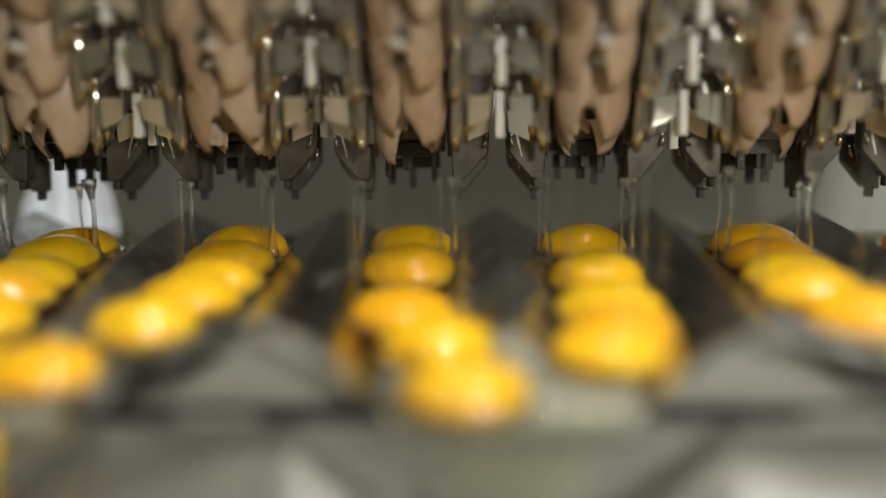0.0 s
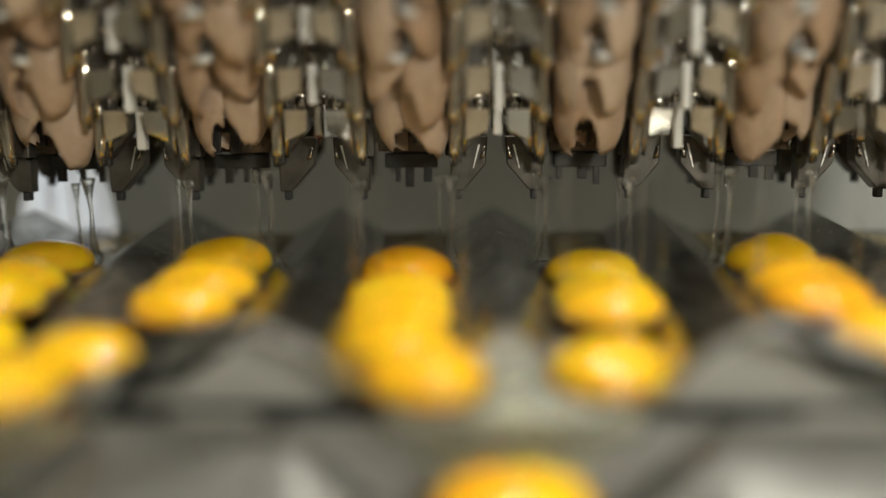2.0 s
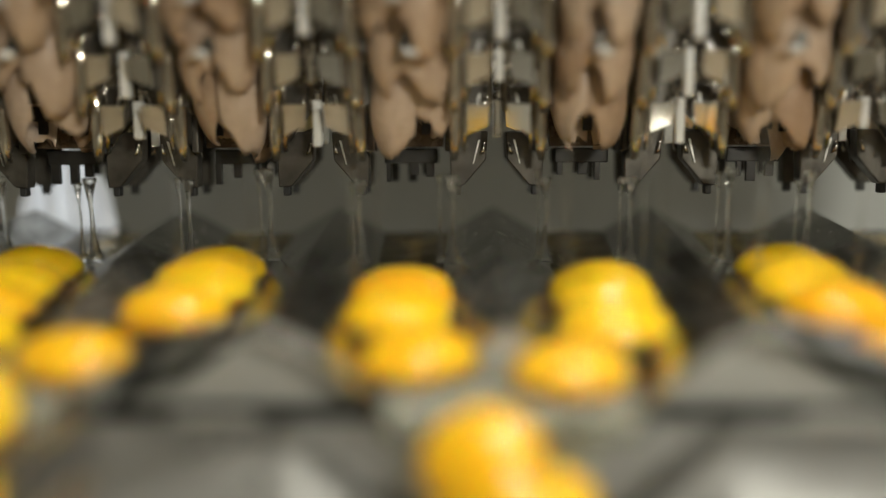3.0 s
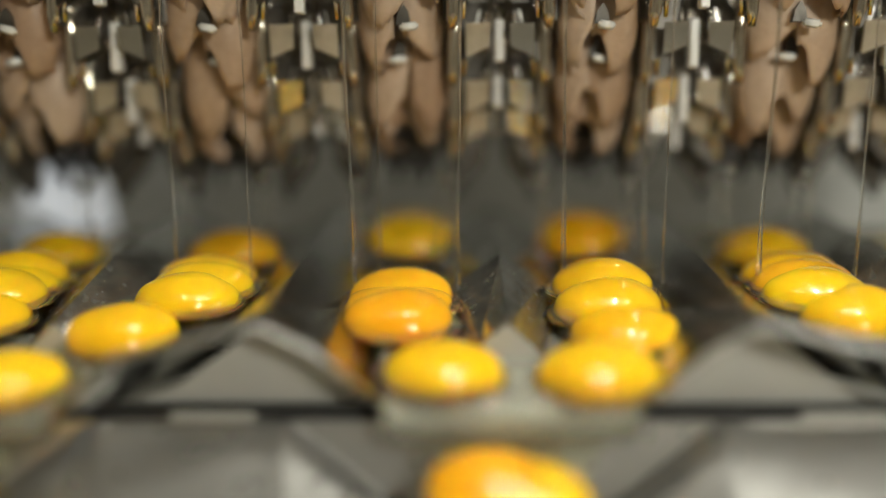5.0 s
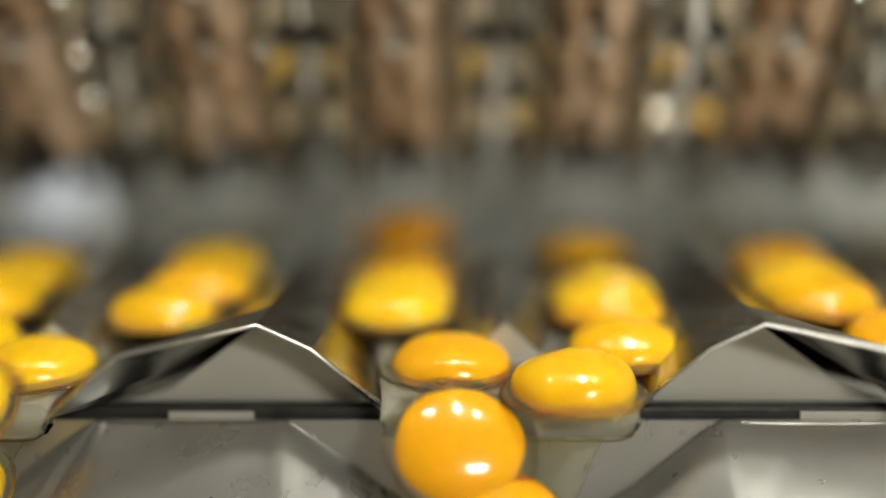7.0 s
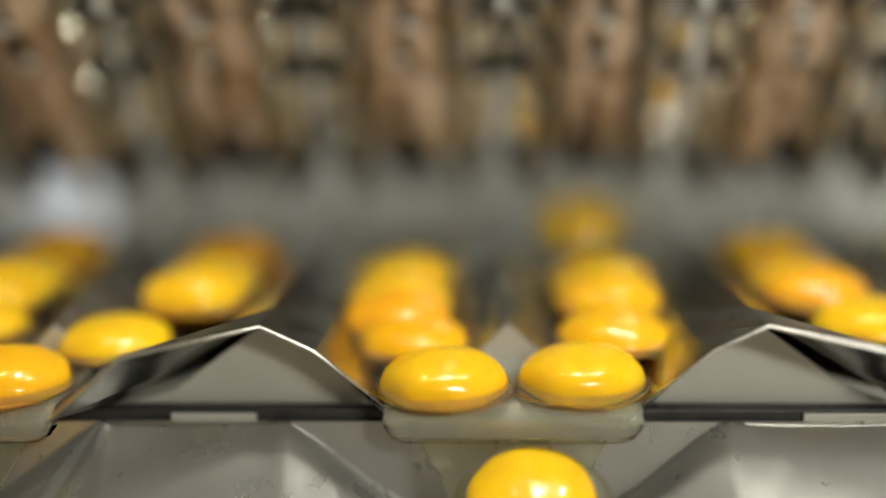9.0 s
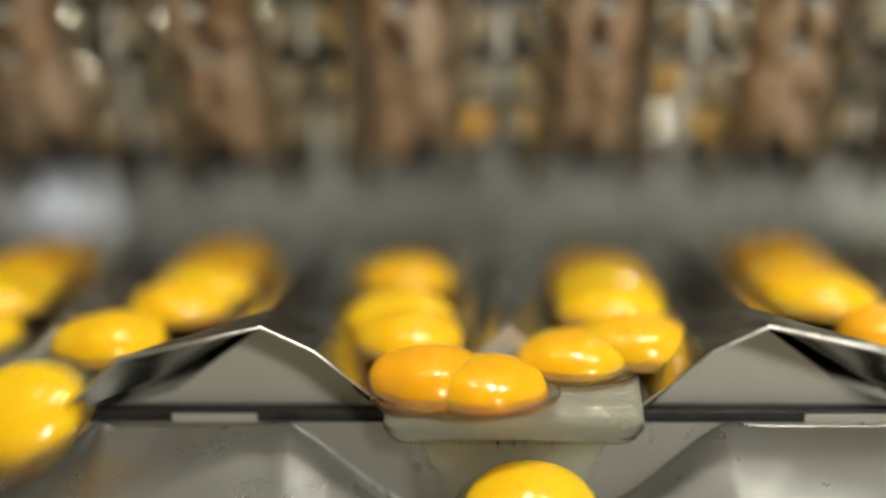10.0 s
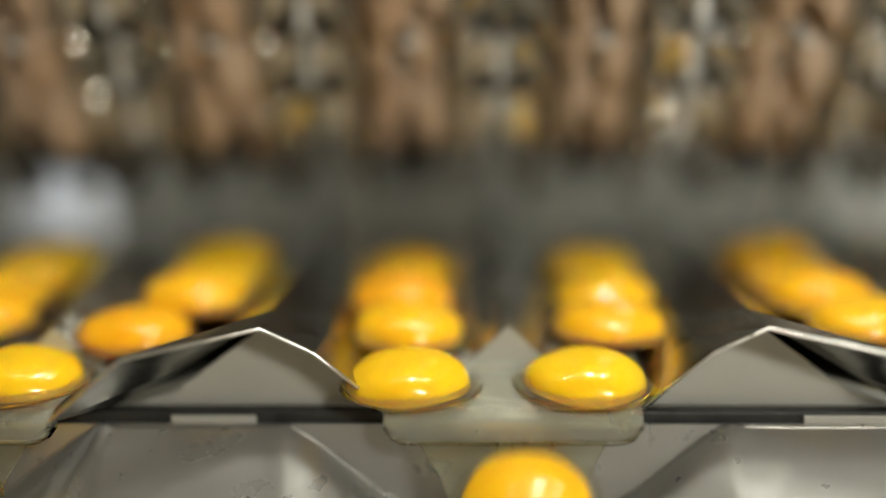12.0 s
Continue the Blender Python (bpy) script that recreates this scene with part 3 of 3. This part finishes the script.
def build_bubble():
    bm = bmesh.new()
    bmesh.ops.create_icosphere(bm, subdivisions=3, radius=0.0022)
    for v in bm.verts:
        v.co.z *= 0.8 if v.co.z > 0 else 0.4
    bmesh.ops.recalc_face_normals(bm, faces=bm.faces)
    bm.to_mesh(bubble.data)
    bm.free()
    bubble.data.materials.append(CLEAR)
    for p in bubble.data.polygons:
        p.use_smooth = True
    tagged(bubble, "small clear bubble drifting on the egg white", "bubble")


build_bubble()


def foam():
    """Small bubbles that gather along the walls of the channels."""
    rnd = random.Random(4)
    bm = bmesh.new()
    for c in range(6):
        for side in (-1, 1):
            for k in range(26):
                y = rnd.choice((0.055, 0.075, 0.10)) + rnd.gauss(0, 0.008)
                r = rnd.uniform(0.0005, 0.0016)
                x = -0.20 + PITCH * c + side * rnd.uniform(0.0165, 0.0205)
                bmesh.ops.create_icosphere(bm, subdivisions=2, radius=r, matrix=pose(x, max(y, 0.052), 0.0068 + SLOPE * y))
    tagged(part("foam", bm, CLEAR, smooth=True), "small clear bubbles along the channel walls", "foam", kind="stuff")


foam()


def work_lamp():
    """Unidentified bright shape at the end of the row of cups, made to glow."""
    thing = tagged(new("work_lamp"), "unidentified white ribbed shape, made to glow, behind the end cups", "lamp")
    thing.matrix_basis = pose(-0.232, 0.222, 0.0)
    for k in range(7):
        bm = bmesh.new()
        x = -0.024 + 0.0075 * k
        h = 0.064 - 0.0016 * (k - 3.4) ** 2
        rod(bm, [(x, 0.004 * (k % 2), 0.012), (x * 0.9, 0.004 * (k % 2), h * 0.6), (x * 0.55, 0.004 * (k % 2), h)], [0.0048, 0.0042, 0.0020])
        part("rib", bm, RIB_GLOW, thing, "white rib, made to glow", True)
    bm = bmesh.new()
    block(bm, -0.030, 0.028, -0.006, 0.010, -0.012, 0.0125, 0.002)
    part("socket", bm, STEEL, thing)


work_lamp()


# ---------------------------------------------------------------- yolks
def yolk_mesh(seed, flat):
    bm = bmesh.new()
    bmesh.ops.create_icosphere(bm, subdivisions=4, radius=1.0)
    for v in bm.verts:
        d = v.co.normalized()
        w = 1 + 0.06 * noise.noise(d * 1.5 + Vector((seed * 7.3, 0, 0)))
        up = abs(d.z) ** 0.86
        z = up if d.z > 0 else -0.28 * up
        v.co = Vector((d.x * 0.0206 * w, d.y * 0.0188 * w, z * (flat + 0.0016) * w))
    return mesh_of("egg_yolk", bm, YOLK)


YOLKS = [yolk_mesh(s, f) for s, f in enumerate((0.0098, 0.0107, 0.0090, 0.0113, 0.0103, 0.0095))]
FLAT_YOLK = yolk_mesh(9, 0.0066)


def fringe_mesh(seed):
    """The uneven skirt of white that clings to a yolk."""
    bm = bmesh.new()
    n = 28
    rings = []
    for r, z in ((0.0185, 0.0028), (0.0203, 0.0031), (0.0222, 0.0022), (0.0243, 0.0008), (0.0215, 0.0), (0.0185, 0.0)):
        ring = []
        for k in range(n):
            a = 2 * math.pi * k / n
            w = 1 + 0.10 * noise.noise(Vector((1.5 * math.cos(a), 1.5 * math.sin(a), seed * 4.7)))
            ring.append(bm.verts.new((r * w * math.cos(a), r * w * 0.94 * math.sin(a), z * w)))
        rings.append(ring)
    for i in range(len(rings)):
        p, q = rings[i], rings[(i + 1) % len(rings)]
        for k in range(n):
            bm.faces.new((p[k], p[(k + 1) % n], q[(k + 1) % n], q[k]))
    return mesh_of("fringe", bm, FILM)


FRINGES = [fringe_mesh(s) for s in range(4)]
runs = []


def rest_z(y):
    return 0.0042 + 0.0128 * min(max((y - 0.02) / 0.06, 0), 1)


def belt(s):
    """The cups' way: down behind, round the bottom, then up towards the front. s counts cup rows."""
    if s >= 0:
        return 0.148 - 0.0140 * min(s, 5.0), 0.054 + 0.0235 * s
    if s > -2:
        a = -s / 2 * math.pi
        return 0.148 + 0.020 * (1 - math.cos(a)), 0.054 - 0.010 * math.sin(a) + 0.006 * -s
    return 0.188, 0.066 + 0.0235 * (-s - 2)


def drift(column, born, falls, keys, mesh=None):
    """A yolk: carried in its cup, dropped into its channel, carried to the lip and over it. keys: seconds, millimetres across and back from the lip."""
    n = len(runs)
    ob = new("egg_yolk", mesh or YOLKS[n % len(YOLKS)])
    tagged(ob, "glossy raw egg yolk sliding in clear egg white", "egg yolk", "egg yolks")
    skirt = new("fringe", FRINGES[n % 4])
    skirt.parent = ob
    skirt.matrix_basis = pose(0, 0, -0.001)
    skirt["label"] = "clear fringe of egg white"
    rnd = random.Random(n * 13 + 5)
    cx = column / 1000
    spin = rnd.uniform(-25, 25)
    rows = []
    if born > 0:
        y, z = belt(-(born) / 0.8)
        rows.append((0.0, pose(cx, max(y, 0.185), z + 0.034, 40, 0, spin)))
        for back in (1.6, 0.8, 0.1):
            if born - back > 0.1:
                y, z = belt(-back / 0.8)
                rows.append((born - back, pose(cx, max(y, 0.185), z + 0.034, 40, 0, spin)))
        rows.append((born - 0.03, pose(cx, 0.183, 0.072, 50, 0, spin)))
        rows.append((born + 0.05, pose(cx, 0.166, 0.044, 60, 0, spin)))
    pts = [(born + 0.12, cx, 0.146)]
    first = keys[0] if keys else (falls - 0.05, 0.45 * column, 2)
    if first[0] - born > 1.6:
        span = first[0] - born - 0.12
        y1 = first[2] / 1000
        ye = max(y1 + 0.035 * min(span * 0.35, 0.9), 0.055)
        pts.append((born + 0.12 + span * 0.65, cx, ye))
    wide = 34 if abs(column) < 100 else 999
    pts += [(t, (min(max(x, -wide), wide) if y < 30 else x) / 1000, y / 1000) for t, x, y in keys] or [(first[0], first[1] / 1000, 0.002)]
    rows += [(t, pose(x, y, rest_z(y), 0, 0, spin)) for t, x, y in pts]
    x, y = pts[-1][1], pts[-1][2]
    if falls - pts[-1][0] > 0.02:
        x = x * 0.9
        rows.append((falls, pose(x, 0.0, 0.007, 14, 0, spin)))
    else:
        falls = pts[-1][0]
    mid = 0.0 if abs(cx) < 0.1 else math.copysign(0.20, cx)
    drop = ((0.05, -0.008, 0.001, 32, 0.9), (0.10, -0.0125, -0.0085, 48, 0.72), (0.15, -0.0150, -0.0180, 40, 0.55), (0.20, -0.0165, -0.0250, 25, 0.42), (0.60, -0.0210, -0.0300, 15, 0.25),
            (0.90, -0.0450, -0.0460, 18, 0.2))
    for dt, yy, zz, tilt, pull in drop:
        rows.append((falls + dt, pose(mid + (x - mid) * pull, yy, zz, tilt, 0, spin)))
    rows.append((falls + 12.0, pose(mid + (x - mid) * 0.2, -0.75, -0.110, 5, 0, spin)))
    # only the rows round the clip itself
    inside = [r for r in rows if 0.0 <= r[0] <= 12.0]
    before = [r for r in rows if r[0] < 0.0]
    after = [r for r in rows if r[0] > 12.0]

    def between(a, b, t):
        return a[1].lerp(b[1], (t - a[0]) / (b[0] - a[0]))

    if not inside or inside[0][0] > 0.01:
        if before:
            nxt = (inside or after)[0]
            inside.insert(0, (0.0, between(before[-1], nxt, 0.0)))
    if inside[-1][0] < 11.99 and after:
        inside.append((12.0, between(inside[-1], after[0], 12.0)))
    tidy = [inside[0]]
    for r in inside[1:]:
        if frame(r[0]) > frame(tidy[-1][0]):
            tidy.append(r)
    runs.append((ob, tidy))


def build_yolks():
    # the two channels of the middle spout
    drift(-40, -3.3, 0.1, [(0.0, -15, 2)])
    drift(-40, -2.5, 0.9, [(0.2, -22, 30), (0.4, -19, 21), (0.6, -18, 18), (0.8, -11, 11)])
    drift(-40, -1.75, 1.65, [(1.0, -30, 25), (1.2, -24, 19), (1.4, -20, 15), (1.6, -21, 2)])
    drift(-40, -0.85, 2.4, [(1.8, -38, 34), (2.0, -28, 11), (2.2, -22, 3), (2.4, -20, 2)])
    drift(-40, -0.05, 2.87, [(2.2, -37, 31), (2.4, -31, 25), (2.6, -25, 18), (2.8, -17, 3)])
    drift(-40, 0.2, 3.55, [(2.8, -32, 28), (3.0, -31, 27), (3.2, -29, 24)])
    drift(-40, 0.75, 4.2, [])
    drift(-40, 1.55, 4.8, [(4.7, -18, 3), (4.8, -17, 2)])
    drift(-40, 2.35, 5.65, [(4.8, -25, 21), (5.0, -22, 17), (5.2, -20, 11), (5.4, -17, 10), (5.5, -15, 6), (5.6, -11, 2)])
    drift(-40, 3.15, 6.4, [(5.8, -22, 13), (6.0, -22, 9), (6.2, -22, 11), (6.3, -21, 3), (6.4, -19, 2)])
    drift(-40, 3.7, 6.92, [(6.5, -27, 8), (6.6, -23, 2), (6.8, -23, 2), (6.9, -22, 2)], FLAT_YOLK)
    drift(-40, 4.2, 7.6, [(6.7, -34, 30), (6.8, -31, 25), (7.0, -19, 22), (7.2, -15, 18)])
    drift(-40, 4.9, 8.3, [])
    drift(-40, 5.7, 9.2, [(8.8, -32, 12), (9.0, -22, 8), (9.1, -24, 5), (9.2, -19, 2)])
    drift(-40, 6.5, 10.13, [(9.2, -28, 24), (9.3, -18, 14), (9.5, -21, 15), (9.7, -23, 12), (9.8, -19, 9), (9.9, -11, 8), (10.0, -9, 5), (10.1, -4, 2)])
    drift(-40, 6.9, 10.22, [(9.9, -32, 11), (10.0, -27, 9), (10.1, -21, 9), (10.2, -13, 2)])
    drift(-40, 7.6, 11.13, [(10.2, -31, 31), (10.4, -26, 22), (10.6, -25, 18), (10.8, -20, 11), (11.0, -17, 6), (11.1, -17, 2)])
    drift(-40, 8.5, 12.4, [(10.3, -40, 44), (10.8, -41, 32), (11.1, -42, 29), (11.4, -44, 22), (11.6, -40, 21), (11.8, -40, 18), (12.0, -37, 11)])
    drift(40, -3.2, 0.18, [(0.0, 35, 31), (0.1, 27, 8)])
    drift(40, -2.4, 0.93, [(0.2, 41, 37), (0.4, 31, 29), (0.6, 34, 24), (0.8, 27, 14), (0.9, 22, 2)])
    drift(40, -1.7, 1.65, [(1.0, 28, 29), (1.2, 22, 21), (1.4, 20, 15), (1.6, 20, 2)])
    drift(40, -0.85, 2.58, [(1.2, 48, 43), (1.6, 46, 37), (1.8, 39, 22), (2.0, 37, 18), (2.2, 38, 18), (2.4, 35, 14), (2.5, 28, 2)])
    drift(40, -0.05, 3.35, [(2.6, 43, 37), (2.8, 36, 23), (3.0, 21, 18), (3.2, 19, 8)])
    drift(40, 0.75, 4.0, [])
    drift(40, 1.55, 4.6, [])
    drift(40, 2.35, 5.37, [(4.8, 31, 17), (5.0, 30, 13), (5.1, 28, 13), (5.2, 26, 6), (5.3, 21, 2)])
    drift(40, 3.15, 6.24, [(5.0, 44, 43), (5.5, 28, 33), (5.8, 27, 24), (6.0, 30, 19), (6.2, 24, 3)])
    drift(40, 3.5, 6.98, [(6.1, -8, 24), (6.3, -6, 19), (6.4, 3, 17), (6.5, 8, 11), (6.7, 10, 10), (6.8, 14, 8), (6.9, 20, 5), (7.0, 21, 2)])
    drift(40, 3.9, 7.65, [(6.2, 44, 47), (6.5, 43, 37), (7.0, 42, 32), (7.2, 33, 22)])
    drift(40, 4.9, 8.2, [])
    drift(40, 5.3, 8.8, [(8.7, 18, 11), (8.8, 14, 2)])
    drift(40, 6.1, 9.65, [(8.8, 34, 22), (8.9, 24, 12), (9.2, 23, 11), (9.4, 20, 3), (9.5, 19, 3), (9.6, 19, 2)])
    drift(40, 6.8, 10.6, [(9.2, 37, 37), (9.5, 28, 35), (9.8, 22, 29), (10.1, 23, 26), (10.3, 19, 22), (10.5, 14, 17), (10.6, 12, 5)])
    drift(40, 7.3, 11.25, [(9.8, 47, 38), (10.1, 43, 32), (10.5, 37, 19), (10.7, 23, 9), (10.9, 25, 4), (11.1, 24, 2), (11.2, 23, 2)])
    drift(40, 7.9, 11.33, [(10.8, 42, 34), (11.0, 38, 30), (11.1, 26, 26), (11.2, 19, 22), (11.28, 17, 8)])
    drift(40, 8.3, 11.8, [(11.0, 45, 37), (11.2, 28, 31), (11.3, 20, 30), (11.4, 14, 22), (11.6, 11, 15), (11.7, 9, 11), (11.8, 9, 2)])
    drift(40, 8.9, 12.5, [(11.2, 49, 40), (11.6, 42, 33), (11.8, 34, 22), (12.0, 25, 12)])
    # those still on their way at the end
    for k, t in enumerate((9.3, 10.1, 11.1)):
        drift(-40, t, 13.1 + 0.7 * k, [])
        drift(40, t + 0.1, 13.2 + 0.7 * k, [])
    # the channels of the spouts on either side
    rnd = random.Random(21)
    for column, lip, phase, travel in ((-120, -168, 0.0, 4.5), (-200, -195, 0.4, 4.3), (120, 170, 0.2, 4.5), (200, 195, 0.6, 4.3)):
        for k in range(-7, 14):
            born = 0.75 + 0.8 * k
            falls = born + travel + phase + rnd.uniform(-0.12, 0.12)
            keys = [(falls - 1.1, column + (lip - column) * 0.35, 44), (falls - 0.7, column + (lip - column) * 0.7, 26), (falls - 0.3, lip, 10), (falls - 0.04, lip, 2)]
            drift(column, born, falls, [(round(a, 2), b, c) for a, b, c in keys])


build_yolks()


# ---------------------------------------------------------------- what moves
def motions():
    walk(bubble, [(t, pose(-0.0215 + 0.012 * (d - 0.30), EYE.y + d, 0.0062 + 0.06 * (d - 0.289))) for t, d in (
        (0.0, 0.428), (3.2, 0.428), (4.0, 0.405), (4.8, 0.372), (5.2, 0.332), (5.5, 0.304), (6.0, 0.289), (12.0, 0.289))])
    for ob, row, x in cups:
        rows = []
        for i in range(31):
            t = 0.4 * i
            y, z = belt(t / 0.8 + 0.15 - (row + FIRST))
            rows.append((t, pose(x, y, z, -6, 0, 0)))
        walk(ob, rows)
    for ob, x, y, z, seed in strands:
        rows = [(1.0 * i, pose(x + 0.0012 * noise.noise(Vector((i * 0.7, seed, 1))), y + 0.001 * noise.noise(Vector((i * 0.7, seed, 5))), z, 0, 1.2 * noise.noise(Vector((i * 0.7, seed, 9))), 35 * i)) for i in range(13)]
        walk(ob, rows)
    for ob, rows in runs:
        walk(ob, rows)


motions()
